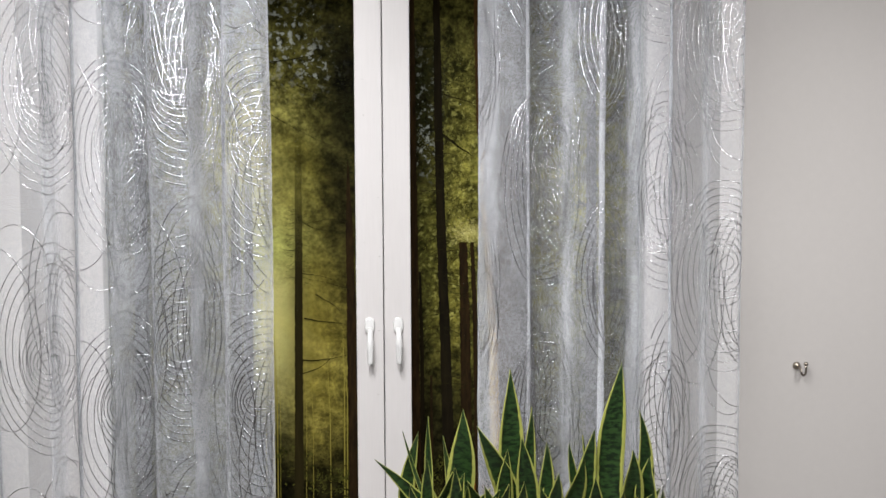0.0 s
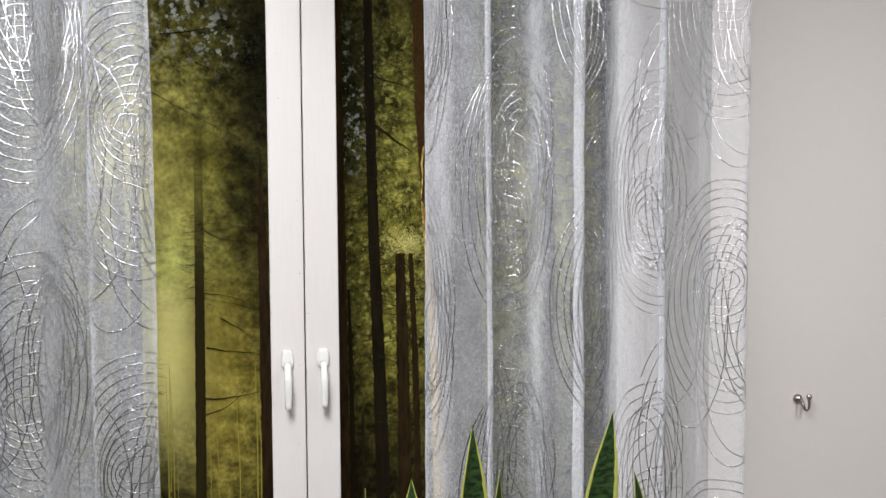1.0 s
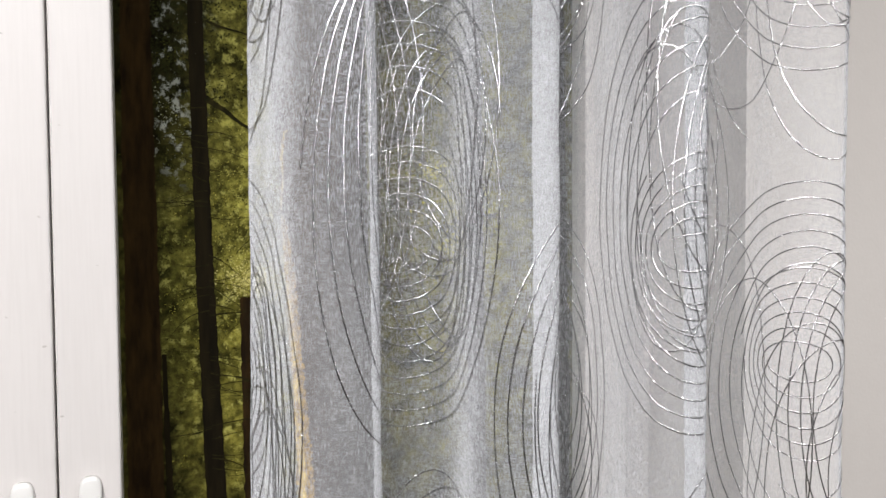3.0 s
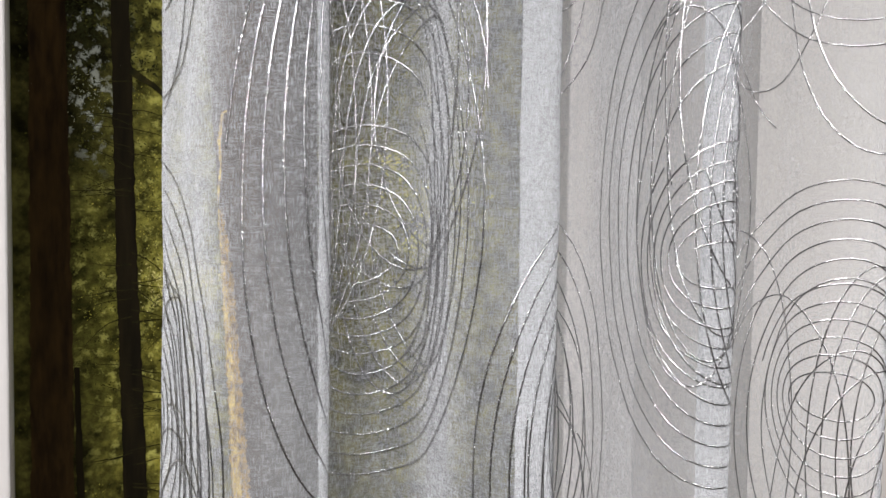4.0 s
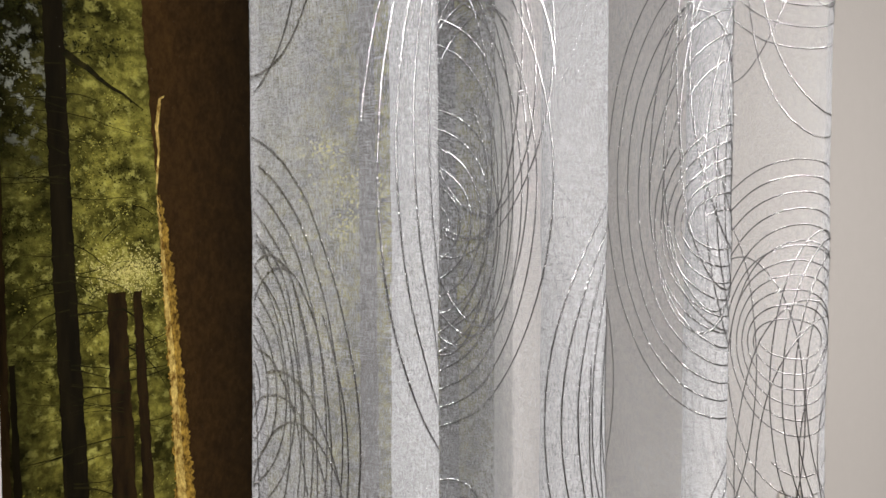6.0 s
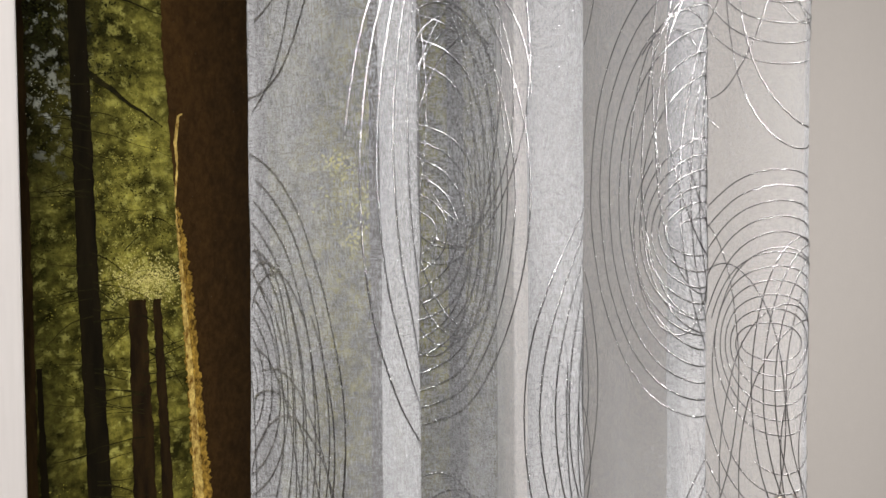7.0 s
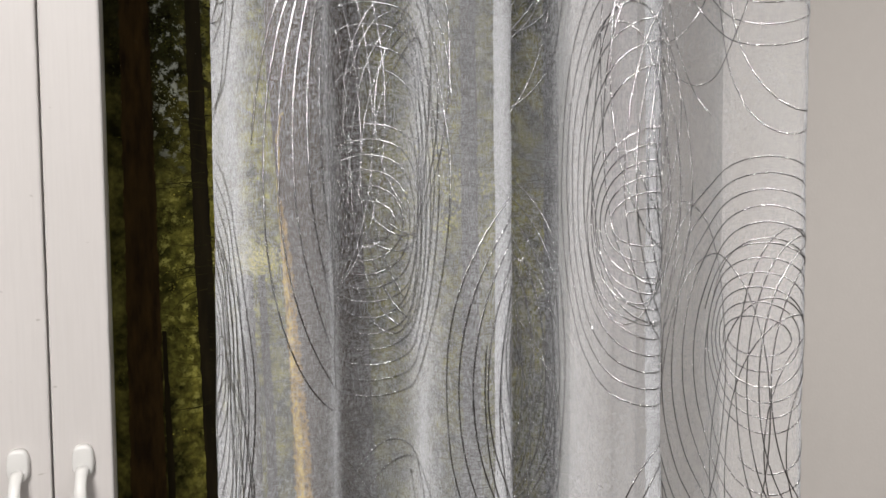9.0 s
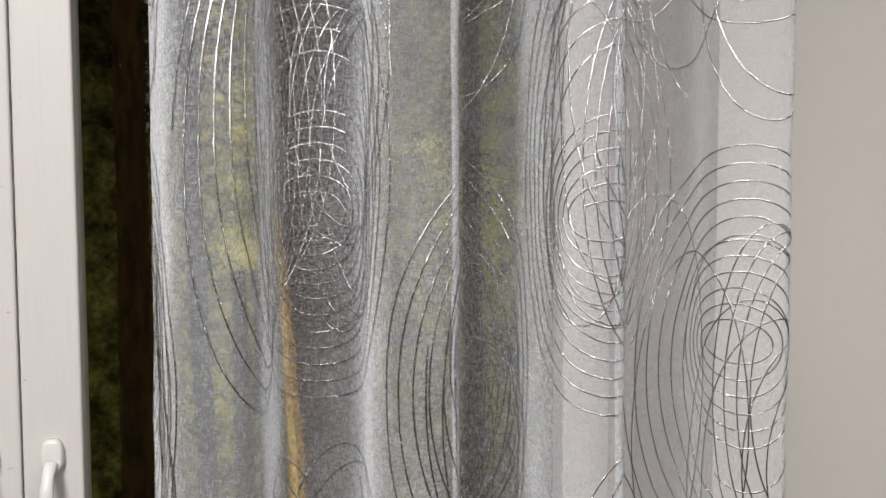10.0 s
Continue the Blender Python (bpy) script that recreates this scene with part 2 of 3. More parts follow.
def casement(xa, xb, handle_x):
    """One sash with stiles, rails, a pane and its handle."""
    z0, z1 = OPEN_Z0 + 0.053, OPEN_Z1 - 0.053
    y0, y1 = Y_SASH, Y_SASH + 0.056
    left = part("stile", rel(box(xa, xa + 0.0895, y0, y1, z0, z1, 0.005, 3)), WOOD, window)
    right = part("stile", rel(box(xb - 0.0895, xb, y0, y1, z0, z1, 0.005, 3)), WOOD, window)
    part("rail", rel(box(xa + 0.0895, xb - 0.0895, y0 + 0.002, y1, z0, Z_LO, 0.004)), WOOD, window)
    part("rail", rel(box(xa + 0.0895, xb - 0.0895, y0 + 0.002, y1, Z_HI, z1, 0.004)), WOOD, window)
    pane = part("pane", rel(box(xa + 0.085, xb - 0.085, y0 + 0.028, y0 + 0.032, Z_LO - 0.004, Z_HI + 0.004)), GLASS, window, "clear glass pane")
    pane.visible_shadow = False
    stile = right if handle_x < WX else left
    # handle: rounded rosette, neck and a tapered lever hanging down
    hz = 1.046
    plate = rounded_plate(0.0165, 0.0265, 0.014)
    bmesh.ops.translate(plate, verts=plate.verts[:], vec=(handle_x, Y_SASH, hz + 0.007))
    base = part("rosette", rel(plate), PLASTIC, stile, "white plastic handle base")
    neck = sweep([(handle_x, Y_SASH - 0.010, hz - 0.004), (handle_x, Y_SASH - 0.024, hz - 0.008), (handle_x, Y_SASH - 0.034, hz - 0.015),
                  (handle_x, Y_SASH - 0.040, hz - 0.024), (handle_x, Y_SASH - 0.044, hz - 0.032), (handle_x, Y_SASH - 0.046, hz - 0.040), (handle_x, Y_SASH - 0.046, hz - 0.060),
                  (handle_x, Y_SASH - 0.044, hz - 0.085), (handle_x, Y_SASH - 0.042, hz - 0.108), (handle_x, Y_SASH - 0.042, hz - 0.116), (handle_x, Y_SASH - 0.042, hz - 0.119)],
                 [0.0098, 0.0094, 0.0090, 0.0090, 0.0098, 0.0108, 0.0108, 0.0101, 0.0092, 0.0086, 0.005], 16, 0.72)
    part("lever", rel(neck), PLASTIC, stile, "white plastic lever handle turned down")


casement(GLASS_L - 0.0895, 0.1015, 0.055)
casement(0.1045, GLASS_R + 0.0895, 0.150)

# ---- curtains ----
Z_TOP, Z_BOT = CEIL, 0.004
RIB, RIB_DEPTH = 0.0016, 0.0013


def catmull(points, step=0.004):
    """A smooth plan line through points, with its arc length."""
    P = [np.array(p, float) for p in points]
    P = [2 * P[0] - P[1]] + P + [2 * P[-1] - P[-2]]
    out = []
    for i in range(1, len(P) - 2):
        a, b, c, d = P[i - 1:i + 3]
        k = max(2, int(np.linalg.norm(c - b) / step))
        for s in range(k):
            t = s / k
            out.append(0.5 * (2 * b + (c - a) * t + (2 * a - 5 * b + 4 * c - d) * t * t + (3 * b - a - 3 * c + d) * t ** 3))
    out.append(P[-2])
    out = np.array(out)
    arc = np.concatenate([[0], np.cumsum(np.linalg.norm(np.diff(out, axis=0), axis=1))])
    return out, arc


def fold_plan(start, folds):
    """Plan points of hanging folds: each fold is (front_from, front_to, front_y, valley_x, valley_y)."""
    pts = [start]
    for xa, xb, yf, xv, yv in folds:
        px, py = pts[-1]
        pts += [(px + 0.55 * (xa - px), py + 0.42 * (yf - py)), (xa - 0.002, yf + 0.028), (xa + 0.014, yf + 0.006), ((xa + xb) / 2, yf - 0.003),
                (xb - 0.010, yf + 0.001)]
        if xv is not None:
            pts += [(xb + 0.001, yf + 0.014), (xb + 0.005, yf + 0.38 * (yv - yf)), (xb + 0.016, yf + 0.80 * (yv - yf)), (xb + 0.034, yv - 0.003), (xv - 0.012, yv + 0.001), (xv, yv - 0.008)]
        else:
            pts += [(xb, yf + 0.010)]
    return pts


class Cloth:
    """A hanging sheet: place(u, z) gives the point for a length u along the cloth at a height z."""

    def __init__(self, plan, seed, sway=0.004):
        self.line, self.arc = catmull(plan)
        self.width, self.seed, self.sway = self.arc[-1], seed, sway
        d = np.gradient(self.line, self.arc, axis=0)
        self.tan = d / np.linalg.norm(d, axis=1)[:, None]

    def flat(self, u):
        return np.interp(u, self.arc, self.line[:, 0]), np.interp(u, self.arc, self.line[:, 1])

    def normal(self, u):
        tx, ty = np.interp(u, self.arc, self.tan[:, 0]), np.interp(u, self.arc, self.tan[:, 1])
        n = np.hypot(tx, ty)
        return ty / n, -tx / n

    def place(self, u, z, out=0.0):
        x, y = self.flat(u)
        nx, ny = self.normal(u)
        s = self.sway
        w = s * np.sin(2.1 * z + 9 * u + self.seed) + 0.5 * s * np.sin(5.3 * z - 14 * u + 2 * self.seed) - s * np.sin(2.1 * 1.4 + 9 * u + self.seed) - 0.5 * s * np.sin(5.3 * 1.4 - 14 * u + 2 * self.seed)
        q = 0.0006 * np.sin(17 * z + 60 * u) + 0.0005 * np.sin(41 * z - 95 * u + self.seed)
        return x + 0.6 * w + nx * (out + q), y + 0.5 * w + ny * (out + q), z + 0 * u

    def sheet(self):
        # the threads stand out as fine ribs, so that the cloth closes up when seen aslant
        U = np.linspace(0, self.width, 2 * int(self.width / RIB) + 1)
        Z = np.linspace(Z_BOT, Z_TOP, 56)
        uu, zz = np.meshgrid(U, Z)
        rib = np.where(np.arange(len(U)) % 2, 0.5, -0.5) * RIB_DEPTH
        x, y, z = self.place(uu.ravel(), zz.ravel(), np.tile(rib, len(Z)))
        n = len(U)
        i = (np.arange(len(Z) - 1)[:, None] * n + np.arange(n - 1)[None, :]).ravel()
        faces = np.stack([i, i + 1, i + n + 1, i + n], 1)
        return mesh_from("sheet", np.stack([x, y, z], 1).tolist(), faces.tolist(), VOILE, np.stack([uu.ravel(), zz.ravel()], 1), True)


def hem_strip(cloth, a, c):
    U, Z = np.linspace(a, c, 7), np.linspace(Z_BOT, Z_TOP, 120)
    uu, zz = np.meshgrid(U, Z)
    wav = 0.0006 * np.sin(38 * zz) + 0.0005 * np.sin(91 * zz)
    x, y, z = cloth.place(uu.ravel(), zz.ravel(), (-0.0016 + wav).ravel())
    i = (np.arange(len(Z) - 1)[:, None] * 7 + np.arange(6)[None, :]).ravel()
    return mesh_from("side_hem", np.stack([x, y, z], 1).tolist(), np.stack([i, i + 1, i + 8, i + 7], 1).tolist(), VOILE, np.stack([uu.ravel() + 3, zz.ravel()], 1), True)


def ribbon(cloth, u, z, width):
    """Thin domed strips of foil that lie on the cloth along (u, z), one for each run within the hems."""
    du, dz = np.gradient(u), np.gradient(z)
    n = np.hypot(du, dz) + 1e-9
    au, az = -dz / n, du / n
    inside = (u > 0.002) & (u < cloth.width - 0.002) & (z > Z_BOT + 0.02) & (z < Z_TOP - 0.02)
    cols = []
    for k, out in ((-0.5, 0.0013), (0.0, 0.0018), (0.5, 0.0013)):
        x, y, zz = cloth.place(np.clip(u + k * width * au, 0, cloth.width), z + k * width * az, out)
        cols.append(np.stack([x, y, zz], 1))
    edges = np.flatnonzero(np.diff(np.concatenate([[0], inside.astype(int), [0]])))
    runs = []
    for s, e in zip(edges[::2], edges[1::2]):
        m = e - s
        if m < 4:
            continue
        verts = np.concatenate([c[s:e] for c in cols]).tolist()
        i = np.arange(m - 1)
        faces = np.concatenate([np.stack([i + o, i + o + 1, i + o + m + 1, i + o + m], 1) for o in (0, m)]).tolist()
        runs.append((m, mesh_from("foil_line", verts, faces, FOIL, None, True)))
    return runs


def loops(count, phase, left, right, top, bottom):
    """A line that winds count times inside a box that changes along the way; each side is (from, to), in metres."""
    t = np.linspace(0, count, count * 72 + 1)
    f = t / count

    def side(pair):
        return pair[0] + (pair[1] - pair[0]) * f

    th = 2 * math.pi * t + phase
    a, b, c, d = side(left), side(right), side(top), side(bottom)
    return (a + b) / 2 + (b - a) / 2 * np.cos(th), (c + d) / 2 + (c - d) / 2 * np.sin(th)


def medallion(u0, z0, flip, tall, rng, width):
    """The foil lines of one scribbled medallion about its small ring, each as (u, z, width); flip turns it upside down, tall: how many tall loops swing out to one side."""

    def j(v, size=0.006):
        return v + rng.uniform(-size, size)

    drawn = [
        # rings that open out from the small ring, wider towards one end
        loops(6, rng.uniform(0, 6), (-0.036, j(-0.082)), (0.038, j(0.115)), (0.015, j(0.125)), (-0.015, j(-0.135))),
        loops(6, rng.uniform(0, 6), (-0.066, j(-0.168)), (0.098, j(0.195)), (0.118, j(0.245)), (-0.170, j(-0.335))),
        # tall narrow loops that cross the rings, stepping sideways
        loops(4, rng.uniform(0, 6), (-0.030, j(0.028)), (j(0.105), j(0.175)), (j(0.150), j(0.105)), (j(-0.275), j(-0.225))),
        loops(2, rng.uniform(0, 6), (j(-0.02, 0.02), j(0.05)), (j(0.15), j(0.19)), (j(0.02), j(-0.03)), (j(-0.31), j(-0.27))),
        # long loops that run on into the next medallion
        loops(2, rng.uniform(0, 6), (j(-0.070, 0.02), j(-0.030, 0.02)), (j(0.120, 0.02), j(0.190, 0.02)), (j(0.06), j(0.02)), (j(-0.43, 0.02), j(-0.39, 0.02))),
    ]
    if tall:
        drawn.append(loops(tall, rng.uniform(0, 6), (j(-0.255), j(-0.140)), (j(-0.060), j(0.050)), (j(0.225), j(0.080)), (j(-0.300), j(-0.410))))
    else:
        drawn.append(loops(3, rng.uniform(0, 6), (j(-0.105), j(-0.050)), (j(0.025), j(0.080)), (j(0.135), j(0.060)), (j(-0.235), j(-0.300))))
    return [(u0 + u, z0 + (-z if flip else z), width) for u, z in drawn]


def curtain(plan, columns, seed, label):
    cloth = Cloth(plan, seed)
    thing = tagged(new("curtain"), label, "curtain", "sheer curtains at the window")
    mesh_part("sheet", cloth.sheet(), thing)
    for a, c in ((0.0, 0.011), (cloth.width - 0.011, cloth.width)):
        mesh_part("side_hem", hem_strip(cloth, a, c), thing, "turned double side hem")
    rng = random.Random(seed)
    for u0, z0, flip, tall in columns:
        for k in (-2, -1, 0, 1):
            zc = z0 + 0.69 * k
            if 0.05 < zc < 2.6:
                runs = [r for u, z, w in medallion(u0, zc, flip, tall, rng, FOIL_WIDTH) for r in ribbon(cloth, u, z, w)]
                if runs:
                    runs.sort(key=lambda r: -r[0])
                    ring = mesh_part("foil_medallion", runs[0][1], thing, "printed silver foil loops")
                    for _, me in runs[1:]:
                        mesh_part("foil_line", me, ring)
    return thing


FOIL_WIDTH = 0.0016
RIGHT = [(0.363, 2.358), (0.367, 2.335), (0.376, 2.303), (0.382, 2.275), (0.390, 2.244), (0.402, 2.222), (0.424, 2.208), (0.449, 2.205), (0.470, 2.211), (0.484, 2.226), (0.490, 2.250), (0.496, 2.305),
         (0.507, 2.342), (0.525, 2.358), (0.550, 2.362), (0.574, 2.359), (0.593, 2.346), (0.604, 2.318), (0.608, 2.262), (0.623, 2.228), (0.645, 2.214), (0.667, 2.212), (0.686, 2.217), (0.697, 2.229),
         (0.702, 2.252), (0.713, 2.328), (0.727, 2.360), (0.748, 2.372), (0.770, 2.371), (0.788, 2.366), (0.804, 2.345), (0.808, 2.265), (0.819, 2.225), (0.838, 2.207), (0.860, 2.203), (0.878, 2.207),
         (0.887, 2.220), (0.892, 2.248), (0.911, 2.296), (0.938, 2.305), (0.967, 2.309), (0.992, 2.307), (1.004, 2.290), (1.008, 2.252), (1.021, 2.226), (1.044, 2.208), (1.070, 2.203), (1.085, 2.208), (1.092, 2.218)]
LEFT = fold_plan((-1.62, 2.33), [(-1.55, -1.45, 2.21, -1.36, 2.33), (-1.33, -1.235, 2.205, -1.15, 2.325), (-1.125, -1.03, 2.21, -0.95, 2.33), (-0.925, -0.790, 2.212, -0.735, 2.325),
                                 (-0.714, -0.622, 2.210, -0.544, 2.33), (-0.522, -0.421, 2.208, -0.352, 2.33), (-0.332, -0.226, 2.210, None, None)]) + [(-0.211, 2.248)]
LEFT_COLUMNS = [(0.22, 1.62, False, 2), (0.598, 1.74, True, 2), (0.963, 1.62, False, 2), (1.41, 1.733, True, 2), (1.76, 1.62, False, 2), (2.069, 1.755, True, 2), (2.446, 1.626, False, 2)]
curtain(RIGHT, [(-0.045, 1.285, False, 0), (0.395, 1.440, True, 7), (0.725, 1.285, False, 0), (1.062, 1.436, True, 0), (1.357, 1.285, False, 2)], 3, "sheer white voile curtain with silver foil loops, gathered in soft folds")
curtain(LEFT, LEFT_COLUMNS, 8, "sheer white voile curtain with silver foil loops, drawn aside")

# ---- curtain tieback hook ----
hook = tagged(new("tieback_hook"), "small brushed nickel tieback hook screwed to the wall", "hook")
hook.location = (1.408, Y_WALL, 0.934)
rose = sweep([(0, 0, 0), (0, -0.004, 0), (0, -0.008, 0), (0, -0.012, 0), (0, -0.014, 0)], [0.0125, 0.0125, 0.0105, 0.006, 0.002], 20)
part("rosette", rose, BRASS, hook)
arm = [(0.0015, -0.010, -0.001), (0.0035, -0.018, -0.006)]
for k in range(9):
    a = math.pi + math.pi * k / 8
    arm.append((0.0105 + 0.0078 * math.cos(a), -0.026, -0.014 + 0.013 * math.sin(a)))
arm += [(0.0183, -0.026, -0.004), (0.0183, -0.026, 0.002)]
part("arm", sweep(arm, [0.0035] * len(arm), 10), BRASS, hook)
part("collar", sweep([(0.0183, -0.026, -0.0025), (0.0183, -0.026, -0.0010), (0.0183, -0.026, 0.0015), (0.0183, -0.026, 0.003)], [0.0035, 0.0052, 0.0052, 0.0035], 14), BRASS, hook)
ball = bmesh.new()
bmesh.ops.create_uvsphere(ball, u_segments=18, v_segments=12, radius=0.0072, matrix=Matrix.Translation((0.0183, -0.026, 0.009)))
for f in ball.faces:
    f.smooth = True
part("ball", ball, BRASS, hook)

# ---- planter and snake plants ----
PX0, PX1, PY0, PY1, PZ = 0.06, 0.92, 1.93, 2.13, 0.50
planter = tagged(new("planter"), "long grey planter trough standing on the floor", "planter")
trough = merge(box(PX0, PX1, PY0, PY0 + 0.015, 0, PZ, 0.003), box(PX0, PX1, PY1 - 0.015, PY1, 0, PZ, 0.003), box(PX0, PX0 + 0.015, PY0 + 0.016, PY1 - 0.016, 0, PZ, 0.003),
               box(PX1 - 0.015, PX1, PY0 + 0.016, PY1 - 0.016, 0, PZ, 0.003), box(PX0 + 0.016, PX1 - 0.016, PY0 + 0.016, PY1 - 0.016, 0.0, 0.02))
part("trough", trough, CLAY, planter)
part("soil", box(PX0 + 0.016, PX1 - 0.016, PY0 + 0.016, PY1 - 0.016, 0.021, PZ - 0.03), SOIL, planter)


def leaf(base, tip, width, bow, face):
    """A stiff lance-shaped leaf, channelled across, from base to tip; bow: how far its middle swings out; face: its turn about its own length."""
    b, t = Vector(base), Vector(tip)
    axis = t - b
    side = Vector((math.cos(face), math.sin(face), 0))
    side = (side - side.project(axis)).normalized()
    front = side.cross(axis).normalized()
    verts, faces, uvs = [], [], []
    rows, cols = 26, 8
    turn = 0.7 * math.sin(90 * width + 40 * tip[0])
    for layer in (0, 1):
        for i in range(rows + 1):
            s = i / rows
            w = 1.22 * width * (0.55 + 0.45 * math.sin(min(1, s / 0.70) * math.pi / 2)) * (1 - max(0, (s - 0.60) / 0.40) ** 2.1) * (1 - 0.35 * s ** 8) + 0.0008
            c = b + axis * s + Vector((1.9 * bow * math.sin(s * math.pi * 0.95), 0, 0)) + front * (0.016 * math.sin(s * 6 + 30 * width)) + side * (0.012 * math.sin(s * 4.2 + 60 * tip[0]) * s * (1 - s))
            for j in range(cols + 1):
                q = 2 * j / cols - 1
                twist = turn * (s - 0.4)
                ax = side * math.cos(twist) + front * math.sin(twist)
                dep = front * math.cos(twist) - side * math.sin(twist)
                thick = 0.0022 * (1 - q * q) + 0.0004
                p = c + ax * (q * w / 2) + dep * (0.16 * w * q * q + (thick if layer else -thick))
                verts.append(p)
                uvs.append((j / cols, s * axis.length * 2))
    n = (rows + 1) * (cols + 1)
    for layer in (0, 1):
        for i in range(rows):
            for j in range(cols):
                a = layer * n + i * (cols + 1) + j
                q = (a, a + 1, a + cols + 2, a + cols + 1)
                faces.append(q if layer else q[::-1])
    for i in range(rows):
        for j in (0, cols):
            a = i * (cols + 1) + j
            q = (a, a + cols + 1, a + n + cols + 1, a + n)
            faces.append(q if j else q[::-1])
    return mesh_from("leaf", verts, faces, LEAF, uvs, True)


def snake_plant(x, y, leaves, seed, label):
    rng = random.Random(seed)
    thing = tagged(new("snake_plant"), label, "plant", "snake plants in the planter")
    thing.location = (x, y, PZ - 0.03)
    for tx, ty, tz, w, bow in leaves:
        bx = 0.18 * (tx - x) + rng.uniform(-0.02, 0.02)
        base = (bx, 0.3 * (ty - y) + rng.uniform(-0.01, 0.01), -0.01)
        mesh_part("leaf", leaf(base, (tx - x, ty - y, tz - PZ + 0.03), w, bow, rng.uniform(-0.4, 0.4)), thing)
    # shorter leaves crowd round the foot
    for k in range(13):
        a = rng.uniform(0, 6.28)
        r = rng.uniform(0.03, 0.105)
        tip = (1.35 * r * math.cos(a), 0.8 * r * math.sin(a), rng.uniform(0.18, 0.33))
        mesh_part("leaf", leaf((0.4 * tip[0], 0.4 * tip[1], -0.01), tip, rng.uniform(0.040, 0.056), rng.uniform(-0.04, 0.04), rng.uniform(-0.9, 0.9)), thing)
    return thing


snake_plant(0.215, 2.03, [(0.033, 2.05, 0.815, 0.034, 0.05), (0.119, 2.06, 0.88, 0.010, 0.01), (0.165, 2.08, 0.875, 0.036, -0.02), (0.194, 2.09, 0.91, 0.020, -0.01),
                          (0.271, 2.06, 0.935, 0.060, 0.01), (0.137, 2.0, 0.765, 0.036, 0.0), (0.175, 2.0, 0.83, 0.030, 0.0), (0.245, 1.99, 0.81, 0.034, 0.01), (0.225, 2.08, 0.86, 0.020, 0.01)],
            5, "variegated snake plant with yellow-edged dark green leaves, low and spreading")
snake_plant(0.42, 2.03, [(0.304, 2.03, 0.90, 0.054, 0.022), (0.400, 2.07, 1.03, 0.058, -0.008), (0.457, 2.08, 0.928, 0.034, 0.0), (0.488, 2.05, 0.845, 0.036, 0.01),
                         (0.383, 2.02, 0.84, 0.040, -0.01), (0.415, 2.0, 0.875, 0.048, 0.01), (0.570, 2.02, 0.817, 0.050, 0.018), (0.500, 1.99, 0.785, 0.042, 0.01), (0.415, 1.98, 0.77, 0.04, 0.0), (0.35, 1.99, 0.73, 0.036, 0.0)],
            9, "variegated snake plant with one tall banded upright leaf")
snake_plant(0.675, 2.03, [(0.618, 2.05, 0.873, 0.046, -0.02), (0.696, 2.07, 1.04, 0.060, -0.01), (0.734, 2.08, 0.909, 0.040, 0.03), (0.697, 2.01, 0.83, 0.056, 0.01),
                          (0.556, 2.06, 0.84, 0.022, -0.01), (0.590, 2.07, 0.85, 0.020, 0.0), (0.774, 2.05, 0.77, 0.030, 0.01), (0.790, 2.03, 0.713, 0.022, 0.02), (0.603, 2.0, 0.765, 0.04, 0.0), (0.665, 1.98, 0.74, 0.044, 0.0)],
            12, "variegated snake plant with a tall pale-edged twisted leaf")

# ---- printed forest picture behind the window ----
poster = tagged(new("forest_picture"), "large printed picture of a sunlit conifer forest, mounted behind the window", "wall picture")
poster.location = (0, Y_PRINT, 0)
PRINT_GLOW = 0.55  # emission added to the inks to brighten the print; no lamp stands behind it
PW0, PW1, PH0, PH1 = -1.9, 2.2, 0.06, 2.5


